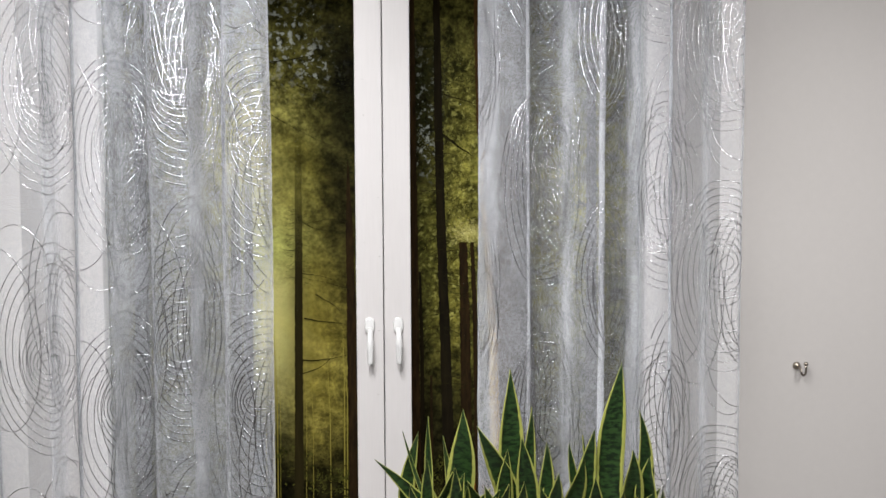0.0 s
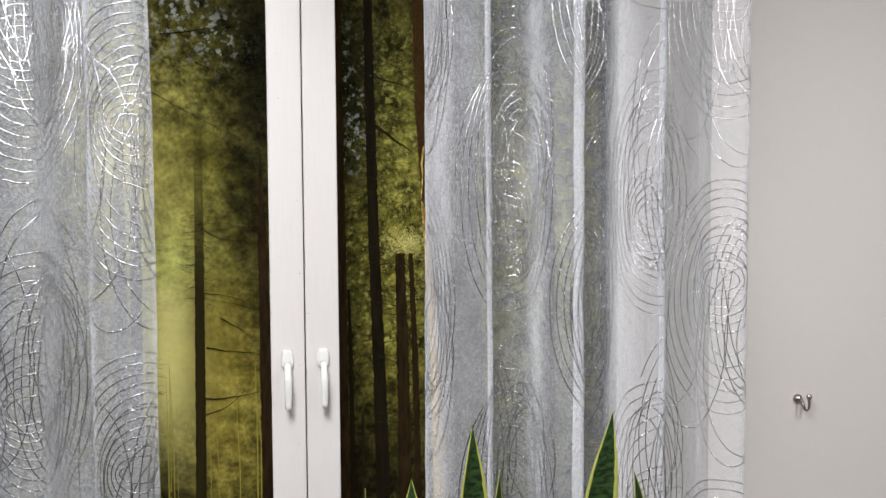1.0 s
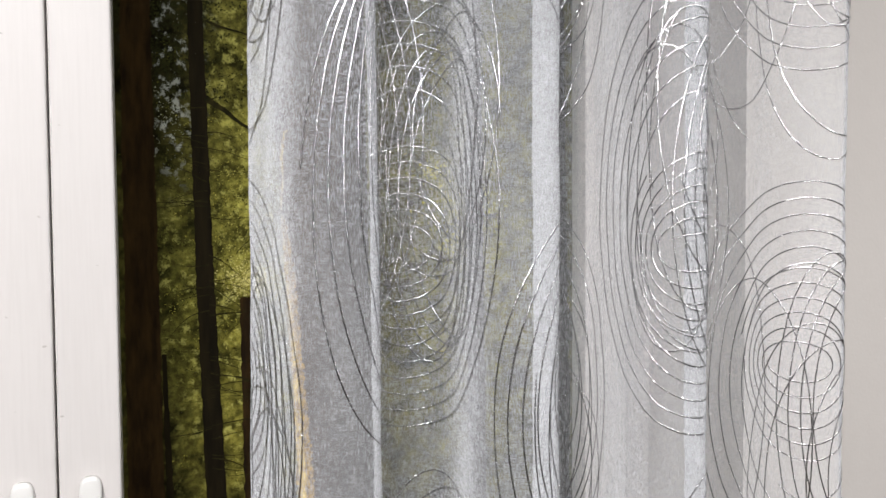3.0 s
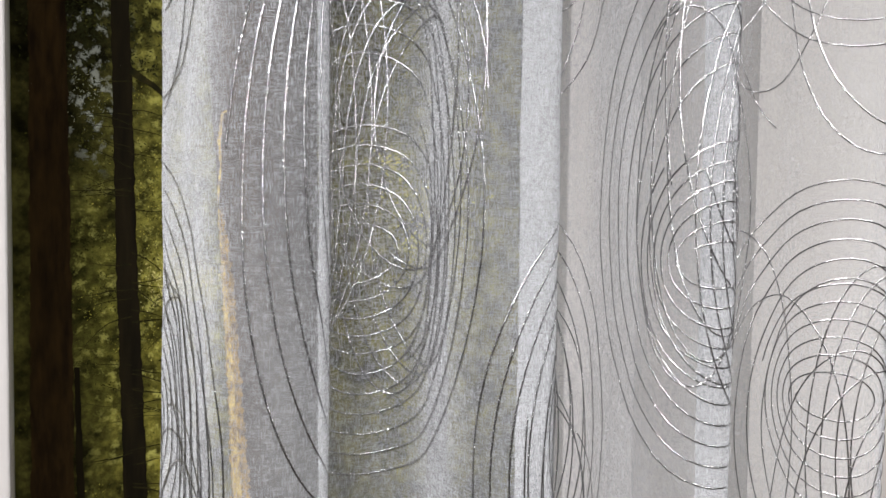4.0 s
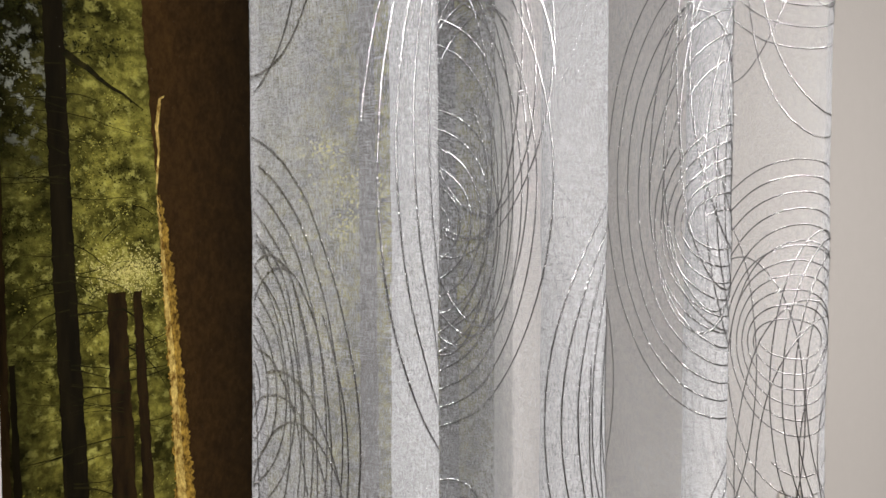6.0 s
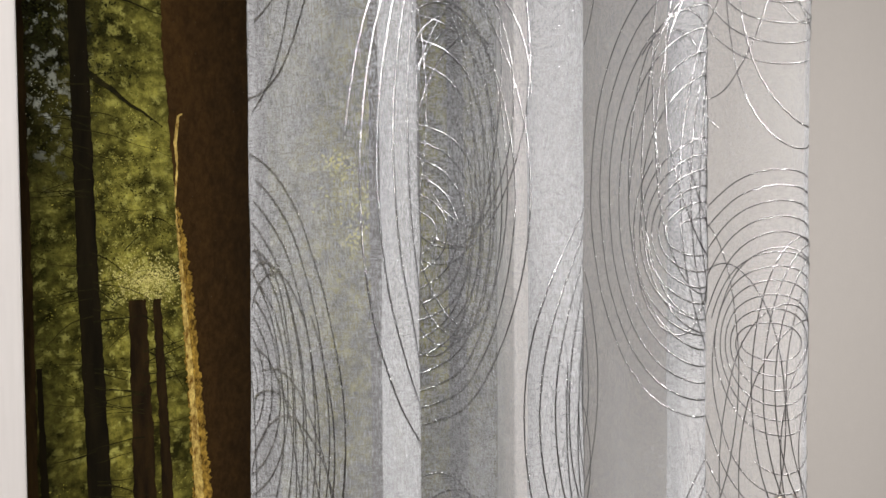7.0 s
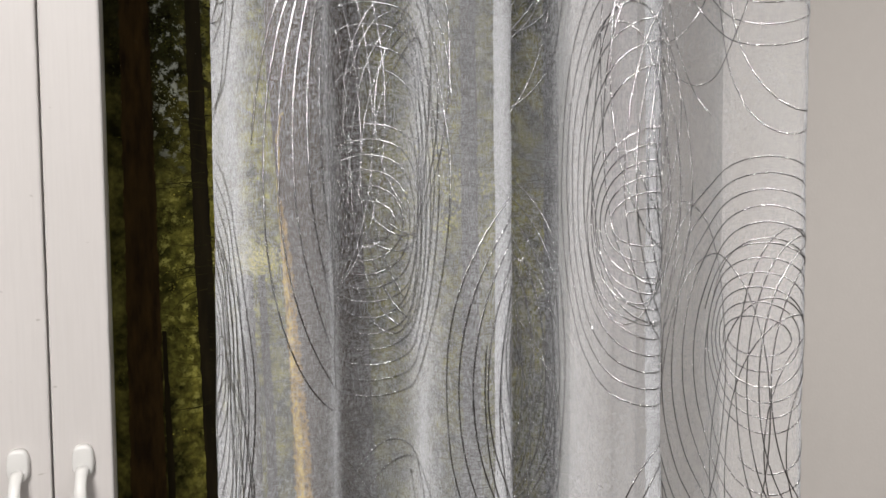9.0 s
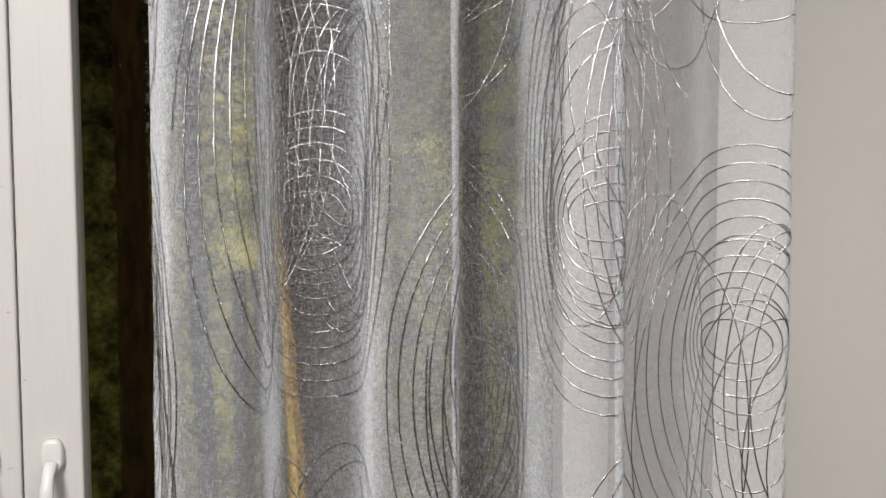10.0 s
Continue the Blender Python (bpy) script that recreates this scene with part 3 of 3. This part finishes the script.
def print_base():
    n = Nodes("forest_print")
    c = n.add("ShaderNodeTexCoord").outputs["Object"]
    s = n.add("ShaderNodeSeparateXYZ", Vector=c)
    x, z = s.outputs["X"], s.outputs["Z"]

    def blob(cx, cz, rx, rz):
        dx = n.math("DIVIDE", n.math("SUBTRACT", x, cx), rx)
        dz = n.math("DIVIDE", n.math("SUBTRACT", z, cz), rz)
        d = n.math("ADD", n.math("MULTIPLY", dx, dx), n.math("MULTIPLY", dz, dz))
        return n.math("POWER", 2.718, n.math("MULTIPLY", d, -1.0))

    def tint(col, fac, strength, colour):
        return n.mix(n.math("MINIMUM", n.math("MULTIPLY", fac, strength), 1.0), col, colour)

    def add(*facs):
        out = facs[0]
        for f in facs[1:]:
            out = n.math("ADD", out, f)
        return out

    def spots(scale, low, high, detail=5.0):
        return n.ramp(n.noise(c, scale, detail, 0.62), (low, (0, 0, 0)), (high, (1, 1, 1)))

    col = n.mix(n.noise(c, 3.0, 3), (0.020, 0.018, 0.005), (0.050, 0.044, 0.010))
    # the hazy clearing on one side
    col = tint(col, blob(-0.28, 1.50, 0.15, 0.40), 0.9, (0.125, 0.105, 0.015))
    col = tint(col, blob(-0.40, 1.72, 0.15, 0.26), 0.8, (0.23, 0.20, 0.055))
    col = tint(col, blob(-0.12, 0.90, 0.12, 0.42), 0.85, (0.185, 0.145, 0.024))
    col = tint(col, blob(-0.295, 1.02, 0.070, 0.34), 0.95, (0.44, 0.39, 0.140))
    col = tint(col, blob(-0.30, 1.30, 0.10, 0.09), 0.6, (0.32, 0.33, 0.085))
    # slanting shafts of light from the upper left
    along = n.math("ADD", n.math("MULTIPLY", x, 0.62), n.math("MULTIPLY", z, 0.78))
    cross = n.add("ShaderNodeCombineXYZ", X=n.math("MULTIPLY", along, 9.0), Y=0.0, Z=0.0).outputs[0]
    shaft = n.ramp(n.noise(cross, 1.0, 3), (0.42, (0, 0, 0)), (0.62, (1, 1, 1)))
    col = tint(col, n.math("MULTIPLY", shaft, blob(-0.30, 1.52, 0.22, 0.32)), 0.6, (0.31, 0.28, 0.075))
    col = tint(col, n.math("MULTIPLY", shaft, blob(-0.14, 0.80, 0.16, 0.32)), 0.5, (0.32, 0.26, 0.06))
    # sunlit green wood on the other
    col = tint(col, blob(0.43, 1.52, 0.11, 0.42), 0.9, (0.150, 0.134, 0.026))
    col = tint(col, blob(0.40, 1.05, 0.13, 0.30), 0.8, (0.125, 0.108, 0.019))
    col = tint(col, blob(0.29, 1.30, 0.06, 0.24), 0.5, (0.125, 0.115, 0.020))
    col = tint(col, blob(0.95, 1.40, 0.25, 0.50), 0.6, (0.16, 0.14, 0.024))
    # dark crowns and ground
    dark = add(blob(0.02, 1.95, 0.15, 0.24), n.math("MULTIPLY", blob(0.24, 1.84, 0.11, 0.24), 0.95), n.math("MULTIPLY", blob(-0.36, 0.52, 0.11, 0.24), 0.95),
               n.math("MULTIPLY", blob(-0.10, 0.36, 0.40, 0.16), 0.9), n.math("MULTIPLY", blob(0.30, 0.55, 0.25, 0.32), 0.75), n.math("MULTIPLY", blob(-0.04, 1.45, 0.09, 0.34), 0.8), n.math("MULTIPLY", blob(0.25, 1.20, 0.06, 0.45), 0.6))
    col = tint(col, dark, 0.95, (0.006, 0.005, 0.002))
    # the haze veils the foliage behind it
    veil = n.math("MINIMUM", add(blob(-0.28, 0.98, 0.22, 0.36), n.math("MULTIPLY", blob(-0.34, 1.58, 0.22, 0.24), 0.55)), 0.92)
    clear = n.math("SUBTRACT", 1.0, veil)
    mass = n.ramp(n.noise(c, 17, 6, 0.62), (0.38, (0.10, 0.10, 0.10)), (0.64, (1.55, 1.55, 1.55)))
    col = n.mix(n.math("MULTIPLY", clear, 0.9), col, mass, "MULTIPLY")
    fine = n.ramp(n.noise(c, 70, 5, 0.66), (0.36, (0.25, 0.25, 0.25)), (0.64, (1.5, 1.5, 1.5)))
    col = n.mix(n.math("MULTIPLY", clear, 0.75), col, fine, "MULTIPLY")
    # leaves that catch the sun, and the sky between the crowns
    lit = add(blob(0.43, 1.40, 0.10, 0.30), n.math("MULTIPLY", blob(0.40, 1.05, 0.10, 0.20), 0.8), n.math("MULTIPLY", blob(0.28, 1.35, 0.06, 0.16), 0.6), n.math("MULTIPLY", blob(-0.34, 1.30, 0.09, 0.09), 0.8),
              n.math("MULTIPLY", blob(-0.30, 1.86, 0.14, 0.16), 0.5), n.math("MULTIPLY", blob(0.43, 1.85, 0.08, 0.20), 0.7))
    col = tint(col, n.math("MULTIPLY", spots(52, 0.54, 0.66), lit), 0.7, (0.36, 0.33, 0.085))
    sky = add(blob(-0.26, 2.08, 0.10, 0.13), n.math("MULTIPLY", blob(-0.13, 1.97, 0.06, 0.07), 0.9), n.math("MULTIPLY", blob(0.28, 1.84, 0.05, 0.15), 0.9), n.math("MULTIPLY", blob(0.28, 1.64, 0.035, 0.07), 0.9), n.math("MULTIPLY", blob(-0.37, 1.93, 0.05, 0.07), 0.7))
    col = tint(col, n.math("MULTIPLY", spots(40, 0.54, 0.62), sky), 0.9, (0.27, 0.27, 0.235))
    return n.finish(col, 0.8, 0, 0.06, PRINT_GLOW)


def ink(name, a, b, scale, stretch=(1, 1, 1), lit=None):
    n = Nodes(name)
    v = n.coords("Object", stretch)
    c = n.mix(n.ramp(n.noise(v, scale, 5, 0.65), (0.35, (0, 0, 0)), (0.68, (1, 1, 1))), a, b)
    return n.finish(c, 0.8, 0, 0.06, PRINT_GLOW)


def leaf_ink(name, a, b):
    """Foliage ink in drifts of light and dark."""
    n = Nodes(name)
    c = n.coords("Object", (1, 1, 1.5))
    c1 = n.mix(n.ramp(n.noise(c, 30, 5, 0.65), (0.35, (0, 0, 0)), (0.68, (1, 1, 1))), a, b)
    drift = n.ramp(n.noise(c, 17, 4, 0.6), (0.40, (0.14, 0.14, 0.14)), (0.58, (1, 1, 1)))
    return n.finish(n.mix(1.0, c1, drift, "MULTIPLY"), 0.8, 0, 0.06, PRINT_GLOW)


def hazy_trunk():
    """Trunk ink that thins out upward into the lit haze of the picture."""
    n = Nodes("hazy_trunk_ink")
    c = n.add("ShaderNodeTexCoord").outputs["Object"]
    z = n.add("ShaderNodeSeparateXYZ", Vector=c).outputs["Z"]
    up = n.add("ShaderNodeMapRange", Value=z, From_Min=1.20, From_Max=1.75, To_Min=0.0, To_Max=1.0).outputs[0]
    v = n.coords("Object", (1, 1, 0.12))
    col = n.mix(n.noise(v, 60, 4), (0.007, 0.006, 0.002), (0.024, 0.017, 0.005))
    n.put(n.bsdf, "Alpha", n.math("SUBTRACT", 1.0, up))
    return n.finish(col, 0.8, 0, 0.06, PRINT_GLOW)


def big_bark():
    """Mottled bark ink, paler on the side that the sun of the picture strikes."""
    n = Nodes("big_bark_ink")
    c = n.add("ShaderNodeTexCoord").outputs["Object"]
    x = n.add("ShaderNodeSeparateXYZ", Vector=c).outputs["X"]
    v = n.coords("Object", (1, 1, 0.55))
    side = n.add("ShaderNodeMapRange", Value=x, From_Min=0.48, From_Max=0.66, To_Min=1.0, To_Max=0.0).outputs[0]
    a = n.mix(side, (0.010, 0.006, 0.003), (0.028, 0.014, 0.005))
    b = n.mix(side, (0.020, 0.011, 0.004), (0.058, 0.028, 0.008))
    blot = n.ramp(n.noise(v, 30, 7, 0.72), (0.30, (0, 0, 0)), (0.75, (1, 1, 1)))
    grit = n.ramp(n.noise(v, 150, 4, 0.7), (0.4, (0.45, 0.45, 0.45)), (0.65, (1, 1, 1)))
    return n.finish(n.mix(0.7, n.mix(blot, a, b), grit, "MULTIPLY"), 0.8, 0, 0.06, PRINT_GLOW)


INK_DARK = ink("dark_trunk_ink", (0.004, 0.003, 0.0015), (0.010, 0.007, 0.003), 50, (1, 1, 0.15))
INK_RED = ink("brown_trunk_ink", (0.007, 0.004, 0.002), (0.022, 0.012, 0.004), 60, (1, 1, 0.2))
INK_BARK = big_bark()
INK_LIT = ink("lit_bark_ink", (0.10, 0.045, 0.007), (0.56, 0.40, 0.12), 130, (1, 1, 0.5))
INK_MOSS = ink("mossy_bark_ink", (0.030, 0.014, 0.004), (0.34, 0.20, 0.035), 170, (1, 1, 0.55))
INK_FAR = ink("far_trunk_ink", (0.15, 0.12, 0.020), (0.22, 0.18, 0.034), 40, (1, 1, 0.1))
INK_HAZE = hazy_trunk()
INK_BRANCH = ink("branch_ink", (0.005, 0.005, 0.002), (0.018, 0.014, 0.004), 60)
TONES = [ink("leaf_ink_black", (0.008, 0.008, 0.003), (0.018, 0.018, 0.005), 30), leaf_ink("leaf_ink_deep", (0.036, 0.034, 0.007), (0.075, 0.070, 0.013)),
         leaf_ink("leaf_ink_mid", (0.18, 0.155, 0.026), (0.32, 0.27, 0.048)), ink("leaf_ink_gold", (0.22, 0.20, 0.04), (0.42, 0.37, 0.09), 30),
         ink("sky_ink", (0.12, 0.12, 0.08), (0.24, 0.23, 0.17), 30), ink("moss_ink", (0.28, 0.24, 0.07), (0.58, 0.51, 0.21), 60),
         ink("litter_ink", (0.10, 0.030, 0.006), (0.34, 0.12, 0.02), 60)]

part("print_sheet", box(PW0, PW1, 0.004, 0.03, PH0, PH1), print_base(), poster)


def strip(points, widths, depth, name, mat, wob=0.0, seed=0, label="", step=0.012):
    """A flat printed band along (x, z) points, with its widths, lying on the sheet; wob roughens its edges."""
    rng = random.Random(seed)
    P, W = [], []
    for (a, b, wa, wb) in zip(points, points[1:], widths, widths[1:]):
        k = max(2, int(math.dist(a, b) / step))
        for i in range(k):
            f = i / k
            P.append((a[0] + f * (b[0] - a[0]), a[1] + f * (b[1] - a[1])))
            W.append(wa + f * (wb - wa))
    P.append(points[-1])
    W.append(widths[-1])
    verts, faces = [], []
    for i, (x, z) in enumerate(P):
        a, b = P[max(i - 1, 0)], P[min(i + 1, len(P) - 1)]
        d = math.hypot(b[0] - a[0], b[1] - a[1]) or 1
        nx, nz = (b[1] - a[1]) / d, -(b[0] - a[0]) / d
        for s in (-0.5, 0.5):
            o = s * W[i] + rng.uniform(-wob, wob)
            verts.append((x + nx * o, -depth, z + nz * o))
    for i in range(len(P) - 1):
        a = 2 * i
        faces.append((a, a + 2, a + 3, a + 1))
    return verts, faces


def printed(name, shapes, mat, label="", kind=""):
    verts, faces = [], []
    for v, f in shapes:
        k = len(verts)
        verts += v
        faces += [tuple(i + k for i in q) for q in f]
    return mesh_part(name, mesh_from(name, verts, faces, mat), poster, label, kind)


def bough(rng, x, z, length, angle, width):
    """A thin wavering branch as points and widths."""
    pts, a = [(x, z)], angle
    k = 7
    for i in range(k):
        a += rng.uniform(-0.22, 0.22)
        x, z = x + length / k * math.cos(a), z + length / k * math.sin(a)
        pts.append((x, z))
    return pts, [max(0.0008, width * (1 - i / (k + 0.5))) for i in range(k + 1)]


rng = random.Random(21)
# far, hazy stems
far = []
for i in range(11):
    x = rng.uniform(-0.34, -0.03)
    w = rng.uniform(0.002, 0.006)
    far.append(strip([(x, 0.1), (x + rng.uniform(-0.01, 0.01), rng.uniform(0.6, 0.8)), (x + rng.uniform(-0.01, 0.01), rng.uniform(0.85, 1.05))], [w, w * 0.7, 0.0004], 0.0004 + i * 0.00001, "", None, 0.0004, i))
printed("far_stems", far, INK_FAR, "pale far stems in the picture", "stuff")

def flecks(tone, cx, cz, sx, sz, count, size):
    """Clumped flecks of printed foliage of one tone about (cx, cz)."""
    i = len(LAYERS)
    LAYERS.append(tone)
    r2 = np.random.RandomState(100 + i)
    # flecks gather in clumps
    m = max(6, count // 35)
    clump = np.stack([r2.normal(cx, sx * 0.75, m), r2.normal(cz, sz * 0.75, m)], 1)
    pick = r2.randint(0, m, count)
    spread = 0.016 + 0.02 * r2.rand(m)
    px = clump[pick, 0] + r2.normal(0, 1, count) * spread[pick]
    pz = clump[pick, 1] + r2.normal(0, 0.7, count) * spread[pick]
    ang, ln = r2.rand(count) * 6.28, size * (0.5 + r2.rand(count))
    wd = ln * (0.25 + 0.35 * r2.rand(count))
    ok = (px > PW0) & (px < PW1) & (pz > PH0) & (pz < PH1)
    verts, faces = [], []
    for X, Z, A, L, W in zip(px[ok], pz[ok], ang[ok], ln[ok], wd[ok]):
        ca, sa = math.cos(A), math.sin(A)
        k = len(verts)
        d = -0.0012 - 0.00003 * i
        for p, q in ((-0.5, 0), (-0.05, -0.5), (0.5, 0.06), (0.1, 0.5)):
            verts.append((X + p * L * ca - q * W * sa, d, Z + p * L * sa + q * W * ca))
        faces.append((k, k + 1, k + 2, k + 3))
    mesh_part("printed_foliage", mesh_from("printed_foliage", verts, faces, TONES[tone]), poster, "flecks of foliage in the picture", "stuff")


LAYERS = []
flecks(0, 0.02, 1.93, 0.09, 0.12, 1500, 0.007)
flecks(0, 0.25, 1.86, 0.06, 0.12, 2200, 0.006)
flecks(0, 0.36, 1.92, 0.08, 0.10, 900, 0.006)
flecks(1, 0.33, 1.45, 0.12, 0.26, 2600, 0.0045)
flecks(2, 0.41, 1.40, 0.10, 0.26, 1500, 0.0038)
flecks(1, 0.8, 1.4, 0.25, 0.45, 1800, 0.012)
flecks(3, 0.86, 1.5, 0.06, 0.06, 260, 0.008)
flecks(1, 0.1, 0.4, 0.6, 0.1, 2000, 0.012)
flecks(6, 0.46, 0.345, 0.03, 0.02, 500, 0.008)
flecks(3, 0.43, 1.30, 0.07, 0.25, 420, 0.0028)
flecks(5, 0.443, 1.345, 0.022, 0.010, 1500, 0.0034)
flecks(4, 0.27, 1.70, 0.04, 0.07, 160, 0.0035)

def trunk(name, mat, pts, ws, wob):
    """One printed trunk along (x, z) points."""
    i = len(STEMS)
    STEMS.append(name)
    printed(name, [strip(pts, ws, 0.0022 + 0.00005 * i, "", None, wob, 40 + i)], mat)


STEMS = []
trunk("hazy_trunk", INK_HAZE, [(-0.436, 0.1), (-0.433, 0.75), (-0.428, 1.35), (-0.424, 1.80)], [0.052, 0.044, 0.034, 0.022], 0.0015)
trunk("hazy_trunk", INK_HAZE, [(-0.400, 0.1), (-0.392, 0.75), (-0.382, 1.35), (-0.376, 1.80)], [0.044, 0.038, 0.032, 0.020], 0.0015)
trunk("hazy_trunk", INK_HAZE, [(-0.212, 0.1), (-0.205, 0.75), (-0.199, 1.3), (-0.196, 1.7), (-0.195, 1.8)], [0.036, 0.031, 0.028, 0.022, 0.02], 0.0012)
trunk("brown_trunk", INK_RED, [(0.004, 0.1), (-0.004, 0.9), (-0.010, 1.38), (-0.013, 1.62)], [0.044, 0.038, 0.026, 0.003], 0.0016)
trunk("dark_trunk", INK_DARK, [(0.372, 0.1), (0.350, 0.97), (0.337, 1.37), (0.329, 1.78), (0.322, 2.3)], [0.050, 0.040, 0.035, 0.031, 0.024], 0.0014)
trunk("brown_trunk", INK_RED, [(0.436, 0.1), (0.428, 0.96), (0.421, 1.31)], [0.046, 0.040, 0.032], 0.002)
trunk("brown_trunk", INK_RED, [(0.482, 0.1), (0.469, 0.95), (0.456, 1.31)], [0.026, 0.020, 0.015], 0.0015)
trunk("dark_trunk", INK_DARK, [(0.262, 0.1), (0.262, 0.9), (0.255, 1.2)], [0.018, 0.014, 0.008], 0.001)
trunk("brown_trunk", INK_RED, [(0.218, 0.1), (0.216, 1.2), (0.212, 2.4)], [0.076, 0.066, 0.050], 0.002)
trunk("brown_trunk", INK_RED, [(0.300, 0.1), (0.296, 0.8)], [0.014, 0.008], 0.001)
trunk("brown_trunk", INK_RED, [(0.93, 0.1), (0.92, 2.0)], [0.05, 0.035], 0.002)
trunk("dark_trunk", INK_DARK, [(1.14, 0.1), (1.12, 2.2)], [0.06, 0.04], 0.002)
trunk("dark_trunk", INK_DARK, [(-0.78, 0.1), (-0.76, 2.0)], [0.06, 0.04], 0.002)
printed("large_trunk", [strip([(0.640, 0.1), (0.609, 0.92), (0.590, 1.35), (0.573, 1.78), (0.565, 2.4)], [0.185, 0.172, 0.176, 0.200, 0.21], 0.0032, "", None, 0.002, 5)], INK_BARK,
        "large dark brown trunk in the picture")
EDGE = [(0.553, 0.1), (0.534, 0.94), (0.522, 1.15), (0.508, 1.36), (0.498, 1.48)]
printed("mossy_bark", [strip(EDGE, [0.046, 0.034, 0.026, 0.020, 0.003], 0.0036, "", None, 0.0035, 6, "", 0.004)], INK_MOSS, "mossy gold bark beside the lit edge")
printed("lit_bark", [strip([(px - 0.006, pz) for px, pz in EDGE], [0.020, 0.016, 0.011, 0.007, 0.002], 0.0040, "", None, 0.0012, 8, "", 0.004),
                     strip([(0.492, 1.49), (0.497, 1.56), (0.494, 1.60), (0.500, 1.650), (0.508, 1.655)], [0.003, 0.004, 0.006, 0.005, 0.002], 0.0040, "", None, 0.0006, 7, "", 0.006)], INK_LIT, "sunlit golden edge of the bark")

# branches
boughs = []
for x, z, ln, a, w in [(-0.43, 1.86, 0.48, -0.55, 0.003), (-0.183, 1.03, 0.19, -0.05, 0.006), (-0.189, 0.872, 0.19, 0.07, 0.006), (-0.19, 0.82, 0.18, 0.12, 0.004), (-0.14, 1.12, 0.14, -0.45, 0.004),
                       (-0.19, 1.20, 0.2, -0.2, 0.003), (-0.2, 1.4, 0.18, -0.3, 0.003), (-0.3, 1.98, 0.30, -0.08, 0.005), (-0.2, 1.9, 0.25, -0.6, 0.003), (0.345, 1.716, 0.155, -0.53, 0.013),
                       (0.35, 1.87, 0.16, -0.45, 0.006), (0.45, 1.46, 0.055, 0.1, 0.003), (0.40, 1.40, 0.05, 0.9, 0.002)]:
    boughs.append(strip(*bough(rng, x, z, ln, a, w), 0.0030, "", None, 0.0004, len(boughs)))
for i in range(150):
    # short spiky twigs along the trunks of the clearing, drooping a little
    side = rng.choice((-1, 1))
    x0, z0, ln = rng.choice(((-0.387, rng.uniform(0.75, 1.35), 0.085), (-0.387, rng.uniform(0.75, 1.35), 0.085), (-0.205, rng.uniform(1.15, 1.45), 0.06)))
    a = rng.uniform(-0.45, 0.25)
    boughs.append(strip(*bough(rng, x0, z0, ln * rng.uniform(0.4, 1.0), a if side > 0 else math.pi - a, rng.uniform(0.0012, 0.0026)), 0.0020 + 0.000002 * i, "", None, 0.0002, i))
for i in range(90):
    # longer boughs in the green wood
    side = rng.choice((-1, 1))
    x0, z0 = rng.choice(((0.345, rng.uniform(0.75, 1.8)), (0.345, rng.uniform(0.75, 1.8)), (0.43, rng.uniform(0.75, 1.3)), (-0.01, rng.uniform(1.0, 1.9))))
    a = rng.uniform(-0.45, 0.35)
    boughs.append(strip(*bough(rng, x0, z0, rng.uniform(0.06, 0.17), a if side > 0 else math.pi - a, rng.uniform(0.0014, 0.0036)), 0.0024 + 0.000002 * i, "", None, 0.0002, i))
printed("branches", boughs, INK_BRANCH, "bare dark branches in the picture", "stuff")
